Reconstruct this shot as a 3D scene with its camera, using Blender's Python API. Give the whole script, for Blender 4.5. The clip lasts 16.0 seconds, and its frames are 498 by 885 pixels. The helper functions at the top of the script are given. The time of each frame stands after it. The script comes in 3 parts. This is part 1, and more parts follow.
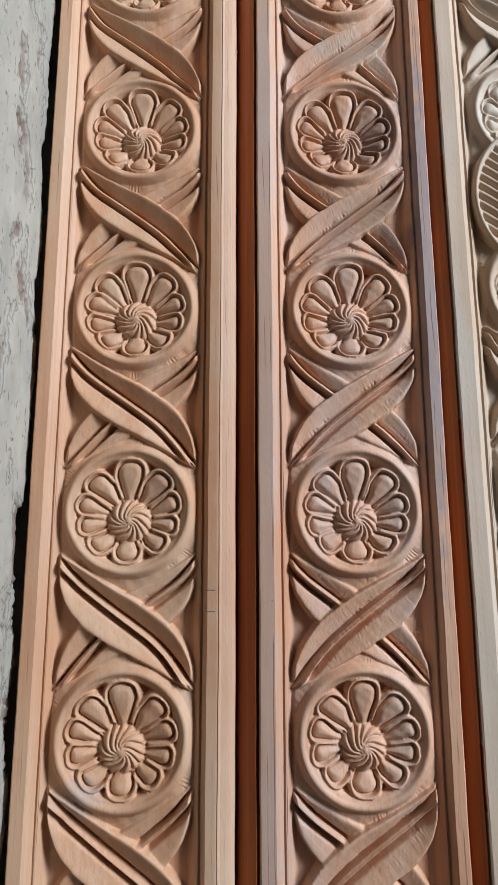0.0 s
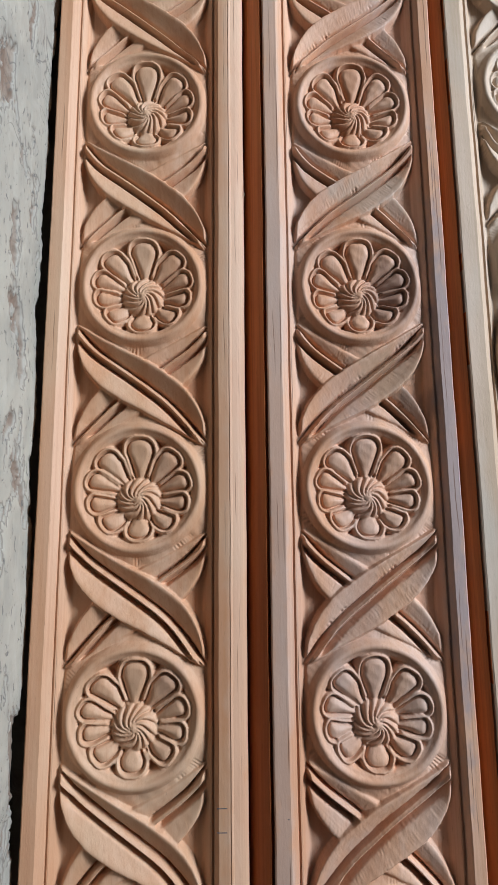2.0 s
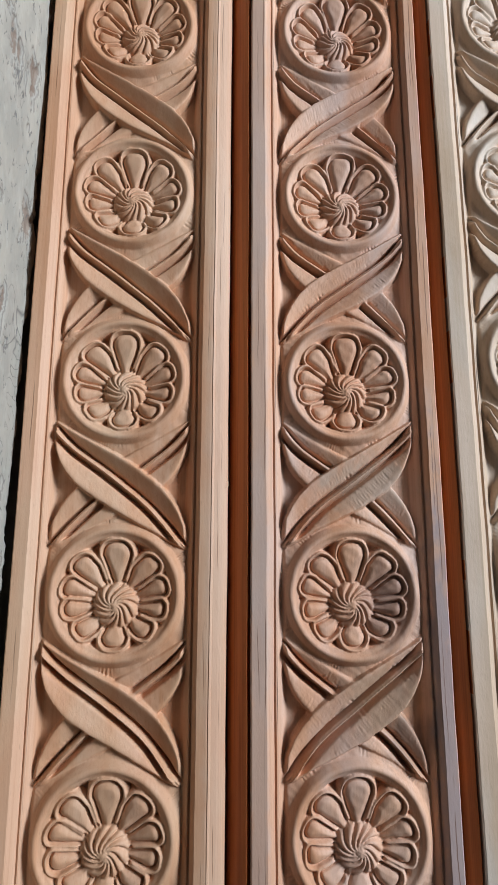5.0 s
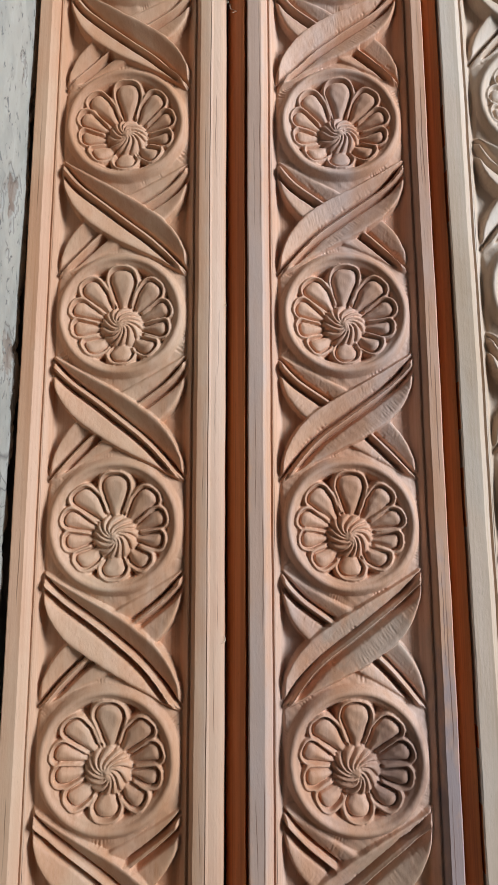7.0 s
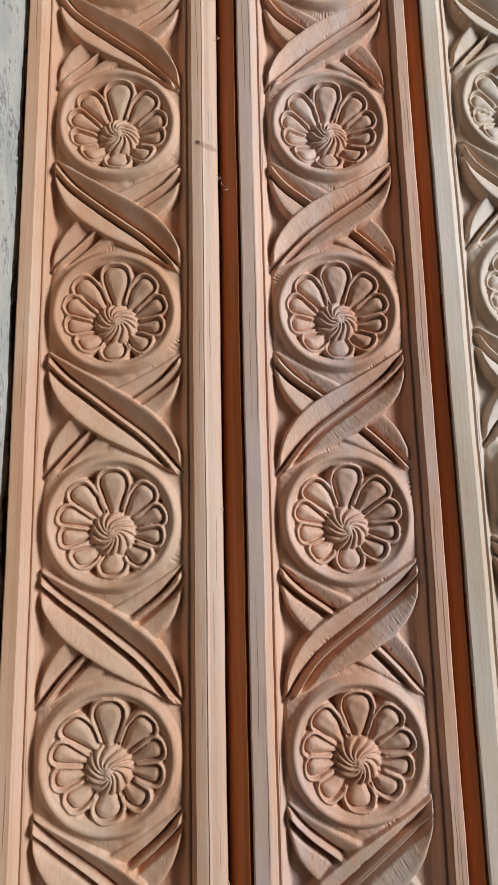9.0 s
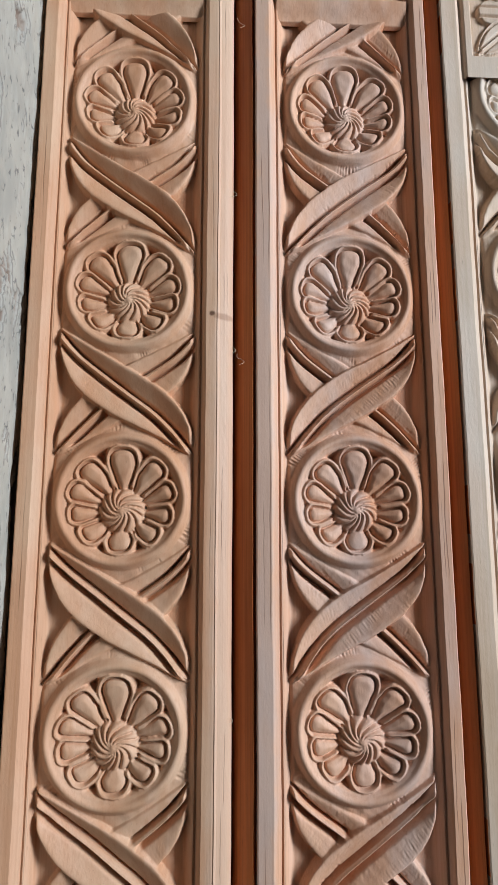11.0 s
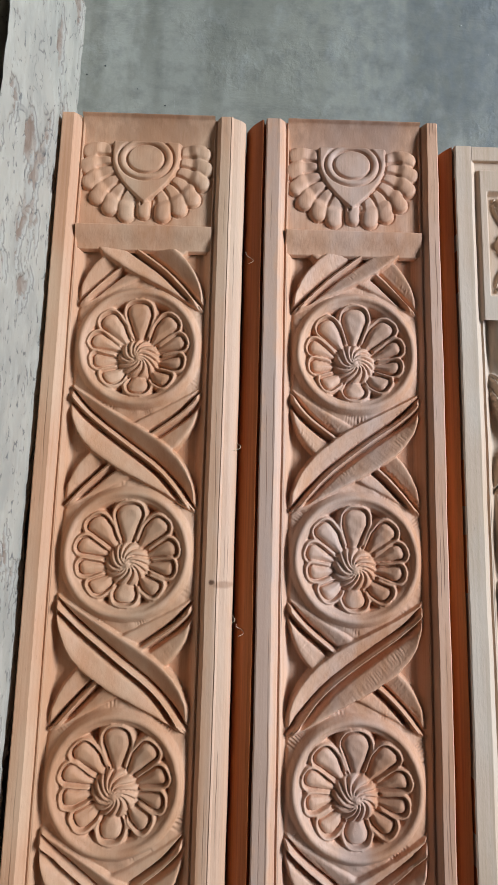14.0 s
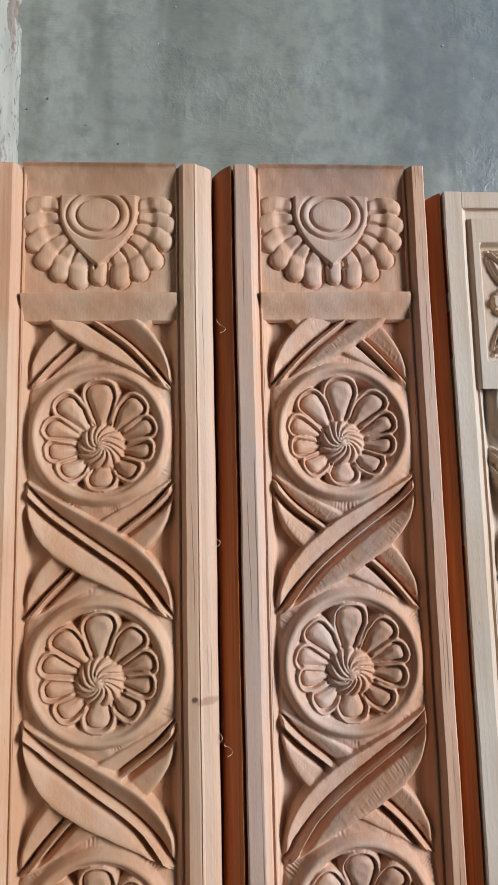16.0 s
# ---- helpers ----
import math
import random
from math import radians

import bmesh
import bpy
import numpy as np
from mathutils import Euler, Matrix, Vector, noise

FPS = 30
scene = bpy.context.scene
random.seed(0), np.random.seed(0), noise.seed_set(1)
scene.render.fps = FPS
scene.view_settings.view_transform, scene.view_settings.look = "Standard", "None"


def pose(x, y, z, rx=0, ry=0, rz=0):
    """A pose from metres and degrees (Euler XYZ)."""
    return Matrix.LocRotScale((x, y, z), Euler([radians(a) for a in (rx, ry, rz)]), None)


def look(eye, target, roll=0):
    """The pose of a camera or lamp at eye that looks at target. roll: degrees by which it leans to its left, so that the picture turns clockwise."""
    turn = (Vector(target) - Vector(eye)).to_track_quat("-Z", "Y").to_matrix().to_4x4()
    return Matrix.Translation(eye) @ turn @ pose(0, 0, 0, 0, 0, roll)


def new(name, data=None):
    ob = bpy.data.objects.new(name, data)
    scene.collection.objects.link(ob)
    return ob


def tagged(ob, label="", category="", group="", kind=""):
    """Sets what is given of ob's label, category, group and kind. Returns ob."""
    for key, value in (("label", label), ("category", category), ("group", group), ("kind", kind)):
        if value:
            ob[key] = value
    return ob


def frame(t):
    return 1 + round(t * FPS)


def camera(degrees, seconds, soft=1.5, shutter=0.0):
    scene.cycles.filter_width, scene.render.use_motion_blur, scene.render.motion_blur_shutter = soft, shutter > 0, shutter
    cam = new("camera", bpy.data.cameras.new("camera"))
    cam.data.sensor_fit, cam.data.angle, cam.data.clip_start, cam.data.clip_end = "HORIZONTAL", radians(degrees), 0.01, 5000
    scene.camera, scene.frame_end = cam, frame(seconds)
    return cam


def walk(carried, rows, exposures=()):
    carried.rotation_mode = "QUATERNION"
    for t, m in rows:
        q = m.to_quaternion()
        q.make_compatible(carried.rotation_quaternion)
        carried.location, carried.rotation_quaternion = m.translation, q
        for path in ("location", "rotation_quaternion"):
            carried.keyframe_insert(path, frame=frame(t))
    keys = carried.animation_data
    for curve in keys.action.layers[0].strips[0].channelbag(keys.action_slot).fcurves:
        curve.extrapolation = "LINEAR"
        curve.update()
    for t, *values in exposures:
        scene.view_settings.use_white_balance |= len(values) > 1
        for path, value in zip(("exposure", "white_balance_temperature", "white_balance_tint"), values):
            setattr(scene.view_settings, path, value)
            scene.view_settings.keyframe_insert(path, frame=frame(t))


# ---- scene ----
cam = camera(49.67, 16.0, soft=1.1)
PATH = [
    (0, -0.0017, 0.5522, 0.5274, 9.39, -0.85, -0.13),
    (0.5, 0.0104, 0.5793, 0.5176, 8.66, 0.25, -0.29),
    (1, 0.0097, 0.6409, 0.5249, 8.98, -0.20, -0.08),
    (1.5, -0.0066, 0.6778, 0.5206, 8.66, -0.95, -0.16),
    (2, -0.0141, 0.7250, 0.5211, 8.74, -1.21, -0.55),
    (2.5, -0.0172, 0.7803, 0.5273, 9.53, -1.67, -1.19),
    (3, -0.0035, 0.8313, 0.5330, 9.69, -1.52, -0.60),
    (3.5, 0.0071, 0.8801, 0.5312, 8.71, 0.54, -0.61),
    (4, 0.0070, 0.9387, 0.5358, 9.89, 0.15, 0.60),
    (4.2, -0.0037, 0.9503, 0.5317, 10.14, -0.59, 0.83),
    (6.3, -0.0024, 1.0846, 0.5166, 9.74, -2.26, -1.11),
    (6.5, 0.0052, 1.1031, 0.5182, 9.29, -1.38, -0.80),
    (7, 0.0172, 1.1401, 0.5123, 7.70, 0.35, -0.16),
    (7.5, 0.0210, 1.1856, 0.5061, 8.65, -0.60, -0.22),
    (8, 0.0141, 1.2210, 0.5077, 8.31, -0.96, -0.92),
    (8.5, 0.0117, 1.2591, 0.5075, 8.04, -1.79, -1.12),
    (9, -0.0009, 1.3152, 0.5138, 8.61, -2.06, -1.26),
    (9.5, -0.0167, 1.3626, 0.5292, 9.57, -2.43, -0.59),
    (9.7, -0.0197, 1.3779, 0.5255, 10.00, -2.02, -0.43),
    (11.8, -0.0118, 1.5624, 0.5108, 7.45, -3.14, 0.06),
    (12, -0.0109, 1.5806, 0.5137, 7.77, -2.88, -0.10),
    (12.5, -0.0021, 1.6182, 0.5145, 8.34, -2.42, -0.72),
    (13, -0.0065, 1.6571, 0.5281, 8.68, -3.01, -1.43),
    (13.5, 0.0015, 1.6801, 0.5298, 8.10, -0.99, -0.31),
    (14, -0.0001, 1.7243, 0.5311, 8.17, -0.73, 1.42),
    (14.5, -0.0076, 1.7554, 0.5120, 6.96, -1.13, 0.25),
    (15, -0.0117, 1.7862, 0.5057, 6.85, -2.65, -0.73),
    (15.5, -0.0097, 1.8056, 0.4967, 6.30, -2.60, -1.13),
    (16, -0.0010, 1.8231, 0.4932, 6.25, -2.81, -1.31),
]
walk(cam, [(t, pose(x, y, z, rx, ry, rz)) for t, x, y, z, rx, ry, rz in PATH], exposures=[(0.0, 0.18), (4.0, 0.05), (8.0, -0.03), (12.0, -0.07), (16.0, -0.06)])

# ---- light ----
world = bpy.data.worlds.new("daylight")
scene.world = world
world.use_nodes = True
sky = world.node_tree.nodes.new("ShaderNodeTexSky")
sky.sky_type, sky.sun_disc, sky.sun_elevation, sky.sun_rotation = "NISHITA", False, radians(61), radians(90)
world.node_tree.nodes["Background"].inputs[1].default_value = 0.12
world.node_tree.links.new(sky.outputs[0], world.node_tree.nodes["Background"].inputs[0])
sun = new("sun", bpy.data.lights.new("sun", "SUN"))
sun.data.energy, sun.data.angle, sun.data.color = 0.6, radians(12), (1.0, 0.95, 0.88)
sun.matrix_world = look((6, 1, 11), (0, 1, 0))

# daylight standing in the window's opening, room side of the east wall
WIN_Y0, WIN_Y1, WIN_Z0, WIN_Z1 = 1.3, 4.0, 1.75, 2.75
EAST = 3.6
daylight = new("window_daylight", bpy.data.lights.new("window_daylight", "AREA"))
daylight.data.shape, daylight.data.size, daylight.data.size_y = "RECTANGLE", WIN_Y1 - WIN_Y0 - 0.1, WIN_Z1 - WIN_Z0 - 0.1
daylight.data.energy, daylight.data.color = 355.0, (0.845, 1.0, 1.185)
daylight.matrix_world = look((EAST + 0.12, (WIN_Y0 + WIN_Y1) / 2, (WIN_Z0 + WIN_Z1) / 2), (0, (WIN_Y0 + WIN_Y1) / 2, (WIN_Z0 + WIN_Z1) / 2 - 1.2))
scene.view_settings.exposure = 0.0


# ---- materials ----
def material(name):
    m = bpy.data.materials.new(name)
    m.use_nodes = True
    nt = m.node_tree
    return m, nt, nt.nodes["Principled BSDF"]


def node(nt, kind, **values):
    n = nt.nodes.new(kind)
    for key, value in values.items():
        n.inputs[key.replace("_", " ")].default_value = value
    return n


def coords(nt, scale=(1, 1, 1), rot=(0, 0, 0)):
    g = nt.nodes.new("ShaderNodeNewGeometry")
    mp = node(nt, "ShaderNodeMapping", Scale=scale, Rotation=rot)
    nt.links.new(g.outputs["Position"], mp.inputs["Vector"])
    return mp.outputs[0]


def noise_of(nt, vec, scale, detail=4.0, rough=0.55, distortion=0.0):
    n = node(nt, "ShaderNodeTexNoise", Scale=scale, Detail=detail, Roughness=rough, Distortion=distortion)
    nt.links.new(vec, n.inputs["Vector"])
    return n.outputs["Fac"]


def ramp(nt, fac, stops):
    r = nt.nodes.new("ShaderNodeValToRGB")
    els = r.color_ramp.elements
    while len(els) < len(stops):
        els.new(0.5)
    for e, (p, c) in zip(els, stops):
        e.position = p
        e.color = (c, c, c, 1) if isinstance(c, (int, float)) else (*c, 1)
    nt.links.new(fac, r.inputs[0])
    return r.outputs[0]


def mix(nt, fac, a, b, blend="MIX"):
    n = nt.nodes.new("ShaderNodeMix")
    n.data_type, n.blend_type = "RGBA", blend
    for sock, v in ((n.inputs[0], fac), (n.inputs[6], a), (n.inputs[7], b)):
        if isinstance(v, (int, float)):
            sock.default_value = v
        elif isinstance(v, tuple):
            sock.default_value = (*v, 1)
        else:
            nt.links.new(v, sock)
    return n.outputs[2]


def calc(nt, op, a, b):
    n = nt.nodes.new("ShaderNodeMath")
    n.operation = op
    for sock, v in zip(n.inputs, (a, b)):
        if isinstance(v, (int, float)):
            sock.default_value = v
        else:
            nt.links.new(v, sock)
    return n.outputs[0]


def bump(nt, bsdf, height, strength, distance):
    b = node(nt, "ShaderNodeBump", Strength=strength, Distance=distance)
    nt.links.new(height, b.inputs["Height"])
    nt.links.new(b.outputs[0], bsdf.inputs["Normal"])


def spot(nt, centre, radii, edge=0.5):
    """1 inside a soft-edged ellipsoid, broken up by noise: the place of stains, and of painted shade and sheen."""
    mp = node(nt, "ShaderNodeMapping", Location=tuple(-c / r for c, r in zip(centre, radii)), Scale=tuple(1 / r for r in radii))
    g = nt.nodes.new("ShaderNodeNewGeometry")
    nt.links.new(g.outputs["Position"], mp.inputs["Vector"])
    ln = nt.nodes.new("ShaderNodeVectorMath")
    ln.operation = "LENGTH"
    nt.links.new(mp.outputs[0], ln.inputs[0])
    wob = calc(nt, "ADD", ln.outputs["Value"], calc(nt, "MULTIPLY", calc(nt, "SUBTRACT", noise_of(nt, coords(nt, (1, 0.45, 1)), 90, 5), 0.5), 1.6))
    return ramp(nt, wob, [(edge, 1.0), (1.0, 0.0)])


def wood_material(name, pale, mid, dark, grey, grey_amount, seed, stains_and_shade=(), checks=()):
    m, nt, bsdf = material(name)
    base = coords(nt, (1, 1, 1))
    # growth rings run along the board, faintly wavering
    v = coords(nt, (60, 2.2, 60), (0.0, 0.0, 0.02 + 0.01 * seed))
    rings = noise_of(nt, v, 1.0, 3, 0.5, 0.6)
    fine = noise_of(nt, coords(nt, (480, 5, 480)), 1.0, 4, 0.6, 0.3)
    broad = noise_of(nt, coords(nt, (9, 1.6, 9)), 1.0 + 0.1 * seed, 3, 0.5)
    col = mix(nt, ramp(nt, rings, [(0.3, 0.0), (0.7, 1.0)]), pale, mid)
    col = mix(nt, ramp(nt, broad, [(0.42, 0.0), (0.72, 0.55)]), col, dark)
    col = mix(nt, ramp(nt, fine, [(0.46, 0.0), (0.76, 0.42)]), col, dark)
    # weathered, dusty patches
    dusty = noise_of(nt, coords(nt, (16, 5, 16)), 1.0, 4, 0.6)
    col = mix(nt, calc(nt, "MULTIPLY", ramp(nt, dusty, [(0.45, 0.0), (0.68, 1.0)]), grey_amount), col, grey)
    # pencil-fine dark pores
    pores = noise_of(nt, coords(nt, (1600, 120, 1600)), 1.0, 2, 0.5)
    col = mix(nt, ramp(nt, pores, [(0.66, 0.0), (0.78, 0.35)]), col, tuple(c * 0.45 for c in dark))
    for centre, radii, colour, amount in stains_and_shade:
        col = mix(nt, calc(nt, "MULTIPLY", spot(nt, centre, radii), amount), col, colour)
    # drying checks: thin dark splits that waver along the grain
    for n, (x0, width, start) in enumerate(checks):
        apart = nt.nodes.new("ShaderNodeSeparateXYZ")
        nt.links.new(base, apart.inputs[0])
        sway = calc(nt, "MULTIPLY", calc(nt, "SUBTRACT", noise_of(nt, coords(nt, (0, 7 + 2 * n, 0)), 1.0, 4, 0.55), 0.5), 0.006)
        off = calc(nt, "ABSOLUTE", calc(nt, "SUBTRACT", calc(nt, "SUBTRACT", apart.outputs["X"], x0), sway), 0.0)
        line = ramp(nt, calc(nt, "DIVIDE", off, width), [(0.35, 1.0), (1.0, 0.0)])
        here = ramp(nt, noise_of(nt, coords(nt, (0, 4.3 + n, 0)), 1.0, 3, 0.6), [(start, 0.0), (start + 0.06, 0.75)])
        col = mix(nt, calc(nt, "MULTIPLY", line, here), col, tuple(c * 0.35 for c in dark))
    nt.links.new(col, bsdf.inputs["Base Color"])
    nt.links.new(ramp(nt, broad, [(0.2, 0.5), (0.8, 0.68)]), bsdf.inputs["Roughness"])
    bsdf.inputs["Specular IOR Level"].default_value = 0.3
    chatter = noise_of(nt, coords(nt, (420, 130, 420)), 1.0, 3, 0.6)
    bump(nt, bsdf, calc(nt, "ADD", calc(nt, "MULTIPLY", chatter, 0.9), calc(nt, "MULTIPLY", fine, 0.3)), 0.32, 0.0008)
    return m


PITCH, RING_UP = 0.1870, 0.0097
XA, XC, XP = -0.1003, 0.1007, 0.2850
TOP = 0.055  # height of the boards' faces over the floor


def ring_y(k):
    return k * PITCH + RING_UP


STAIN = (0.24, 0.115, 0.075)
GREYISH = (0.36, 0.30, 0.27)
wood_a = wood_material("warm_softwood", (0.675, 0.398, 0.252), (0.59, 0.298, 0.158), (0.44, 0.168, 0.062), (0.64, 0.45, 0.295), 0.45, 0,
                       [((-0.135, ring_y(2) - 0.045, TOP), (0.02, 0.02, 0.04), GREYISH, 0.5),
                        ((-0.072, ring_y(3) + 0.025, TOP), (0.016, 0.02, 0.03), STAIN, 0.4),
                        # brown on the head's cove: smoky grain, with the cove's shade painted in
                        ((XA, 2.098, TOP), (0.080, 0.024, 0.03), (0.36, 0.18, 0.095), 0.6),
                        ((-0.013, 1.0, TOP), (0.014, 2.2, 0.04), (0.58, 0.40, 0.29), 0.35),
                        ((-0.025, 1.670, TOP), (0.0032, 0.0028, 0.03), (0.10, 0.04, 0.02), 0.9), ((-0.013, 1.668, TOP), (0.016, 0.0036, 0.03), (0.34, 0.16, 0.08), 0.6)],
                       [(-0.1785, 0.0005, 0.54), (-0.0250, 0.0004, 0.54), (-0.0150, 0.0004, 0.54), (-0.0120, 0.0003, 0.56)])
wood_b = wood_material("pinkish_softwood", (0.745, 0.446, 0.296), (0.65, 0.335, 0.188), (0.42, 0.156, 0.064), (0.54, 0.41, 0.35), 0.55, 3,
                       [((0.135, ring_y(5) - 0.005, TOP), (0.035, 0.045, 0.05), STAIN, 0.6),
                        ((0.115, ring_y(5) + 0.095, TOP), (0.05, 0.03, 0.05), (0.47, 0.35, 0.26), 0.55),
                        ((0.125, ring_y(5) - 0.085, TOP), (0.045, 0.03, 0.05), (0.38, 0.26, 0.17), 0.5),
                        ((0.150, ring_y(4) + 0.070, TOP), (0.03, 0.03, 0.05), (0.22, 0.14, 0.11), 0.55),
                        # this cove's brown too holds both smoky grain and painted shade
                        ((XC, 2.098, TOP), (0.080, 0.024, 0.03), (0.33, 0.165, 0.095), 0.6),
                        ((0.021, 1.1, TOP), (0.010, 2.2, 0.012), (0.47, 0.355, 0.295), 0.45),
                        ((0.174, 0.80, TOP), (0.012, 0.30, 0.03), (0.33, 0.27, 0.27), 0.7)],
                       [(0.0255, 0.0006, 0.48), (0.0200, 0.0004, 0.52), (0.1765, 0.0006, 0.49), (0.1738, 0.0004, 0.50)])
wood_c = wood_material("pale_softwood", (0.71, 0.520, 0.382), (0.63, 0.432, 0.298), (0.42, 0.255, 0.130), (0.62, 0.53, 0.43), 0.6, 7)

# reddish side wood, with the gaps' shade and warm bounce in its colour
wood_shaded_side = wood_material("shaded_reddish_side_wood", (0.76, 0.240, 0.066), (0.56, 0.148, 0.038), (0.22, 0.046, 0.012), (0.40, 0.26, 0.18), 0.0, 5)


def plaster_material():
    m, nt, bsdf = material("peeling_limewash")
    big = noise_of(nt, coords(nt, (6, 6, 9)), 1.0, 5, 0.6)
    streak = noise_of(nt, coords(nt, (60, 30, 90)), 1.0, 5, 0.65, 0.4)
    film = noise_of(nt, coords(nt, (40, 14, 30)), 1.0, 4, 0.6)
    pits = noise_of(nt, coords(nt, (190, 90, 190)), 1.0, 3, 0.6, 0.6)
    col = mix(nt, ramp(nt, big, [(0.35, 0.0), (0.65, 1.0)]), (0.430, 0.372, 0.292), (0.358, 0.315, 0.255))
    col = mix(nt, ramp(nt, film, [(0.46, 0.0), (0.60, 0.55)]), col, (0.285, 0.258, 0.212))
    col = mix(nt, ramp(nt, streak, [(0.50, 0.0), (0.72, 0.5)]), col, (0.49, 0.438, 0.358))
    bare = nt.nodes.new("ShaderNodeAttribute")
    bare.attribute_name = "bare"
    tan = mix(nt, ramp(nt, streak, [(0.40, 0.0), (0.60, 1.0)]), (0.30, 0.235, 0.180), (0.20, 0.130, 0.090))
    col = mix(nt, ramp(nt, bare.outputs["Fac"], [(0.0, 0.0), (0.5, 0.35), (0.62, 0.85), (1.0, 1.0)]), col, mix(nt, ramp(nt, bare.outputs["Fac"], [(0.50, 0.0), (0.75, 1.0)]), (0.36, 0.330, 0.280), tan))
    # thin dark line round each flake, where the coat lifts
    col = mix(nt, ramp(nt, bare.outputs["Fac"], [(0.05, 0.0), (0.25, 0.7), (0.50, 0.0)]), col, (0.15, 0.110, 0.085))
    col = mix(nt, ramp(nt, pits, [(0.61, 0.0), (0.68, 0.8)]), col, (0.14, 0.125, 0.110))
    crack = ramp(nt, noise_of(nt, coords(nt, (30, 14, 14)), 1.0, 2, 0.5, 1.2), [(0.488, 0.0), (0.5, 1.0), (0.512, 0.0)])
    crack = calc(nt, "MULTIPLY", crack, ramp(nt, big, [(0.56, 0.0), (0.62, 0.8)]))
    col = mix(nt, crack, col, (0.12, 0.10, 0.085))
    nt.links.new(col, bsdf.inputs["Base Color"])
    bsdf.inputs["Roughness"].default_value = 0.85
    bump(nt, bsdf, calc(nt, "SUBTRACT", calc(nt, "ADD", calc(nt, "MULTIPLY", streak, 0.6), calc(nt, "MULTIPLY", film, 0.3)), ramp(nt, pits, [(0.62, 0.0), (0.72, 0.7)])), 0.45, 0.003)
    return m


def cement_material():
    m, nt, bsdf = material("trowelled_cement")
    big = noise_of(nt, coords(nt, (5, 3.5, 5)), 1.0, 5, 0.6, 0.4)
    streak = noise_of(nt, coords(nt, (11, 1.0, 11), (0, 0, 0.05)), 1.0, 3, 0.5, 0.25)
    mottle = noise_of(nt, coords(nt, (45, 45, 45)), 1.0, 6, 0.65)
    fine = noise_of(nt, coords(nt, (420, 420, 420)), 1.0, 4, 0.6)
    col = mix(nt, ramp(nt, big, [(0.35, 0.0), (0.65, 1.0)]), (0.205, 0.198, 0.158), (0.295, 0.280, 0.222))
    col = mix(nt, ramp(nt, streak, [(0.46, 0.0), (0.515, 0.6)]), col, (0.36, 0.345, 0.285))
    # bluish sky sheen on the floor's right, put into the colour
    sky_tint = spot(nt, (0.36, 2.34, 0.0), (0.30, 0.42, 0.2), 0.2)
    col = mix(nt, calc(nt, 'MULTIPLY', sky_tint, 0.75), col, (0.165, 0.175, 0.180))
    lime = spot(nt, (-0.150, 2.26, 0.0), (0.030, 0.22, 0.2), 0.3)
    col = mix(nt, calc(nt, 'MULTIPLY', lime, 0.6), col, (0.40, 0.385, 0.320))
    col = mix(nt, ramp(nt, mottle, [(0.46, 0.0), (0.70, 0.5)]), col, (0.12, 0.12, 0.105))
    pale = noise_of(nt, coords(nt, (26, 19, 26)), 1.0, 6, 0.7, 0.15)
    col = mix(nt, ramp(nt, pale, [(0.54, 0.0), (0.74, 0.45)]), col, (0.42, 0.41, 0.36))
    col = mix(nt, ramp(nt, fine, [(0.62, 0.0), (0.75, 0.3)]), col, (0.36, 0.36, 0.34))
    nt.links.new(col, bsdf.inputs["Base Color"])
    nt.links.new(ramp(nt, mottle, [(0.3, 0.36), (0.7, 0.56)]), bsdf.inputs["Roughness"])
    # combed trowel scratches gathered in patches
    comb = noise_of(nt, coords(nt, (60, 240, 60), (0, 0, 0.75)), 1.0, 3, 0.6, 0.5)
    where = ramp(nt, noise_of(nt, coords(nt, (8, 8, 8)), 1.0, 2, 0.5), [(0.50, 0.05), (0.62, 1.0)])
    crater = ramp(nt, noise_of(nt, coords(nt, (120, 95, 120)), 1.0, 3, 0.6, 0.3), [(0.42, 0.0), (0.72, 1.0)])
    pitted = ramp(nt, noise_of(nt, coords(nt, (9, 7, 9)), 1.0, 3, 0.55), [(0.52, 0.0), (0.62, 1.0)])
    relief_height = calc(nt, "ADD", calc(nt, "MULTIPLY", calc(nt, "MULTIPLY", comb, where), 0.35), calc(nt, "MULTIPLY", mottle, 0.5))
    bump(nt, bsdf, calc(nt, "ADD", relief_height, calc(nt, "MULTIPLY", calc(nt, "MULTIPLY", crater, pitted), 0.28)), 0.5, 0.0030)
    return m


def plain_material(name, colour, rough=0.8, var=0.12, scale=12.0):
    m, nt, bsdf = material(name)
    n = noise_of(nt, coords(nt), scale, 5, 0.6)
    nt.links.new(mix(nt, ramp(nt, n, [(0.3, 0.0), (0.7, 1.0)]), tuple(c * (1 - var) for c in colour), colour), bsdf.inputs["Base Color"])
    bsdf.inputs["Roughness"].default_value = rough
    bump(nt, bsdf, n, 0.2, 0.003)
    return m


plaster = plaster_material()
cement = cement_material()
paint = plain_material("bare_brick_render", (0.050, 0.042, 0.036))
frame_paint = plain_material("window_frame_paint", (0.35, 0.30, 0.24), 0.5)
pencil = plain_material("pencil_grey", (0.14, 0.11, 0.10), 0.7)
fibre = plain_material("raw_fibre", (0.72, 0.55, 0.36), 0.7)
grit_mat = plain_material("pale_grit", (0.62, 0.60, 0.55), 0.9)
dark_pit = plain_material("dark_pit", (0.06, 0.06, 0.06), 0.9)


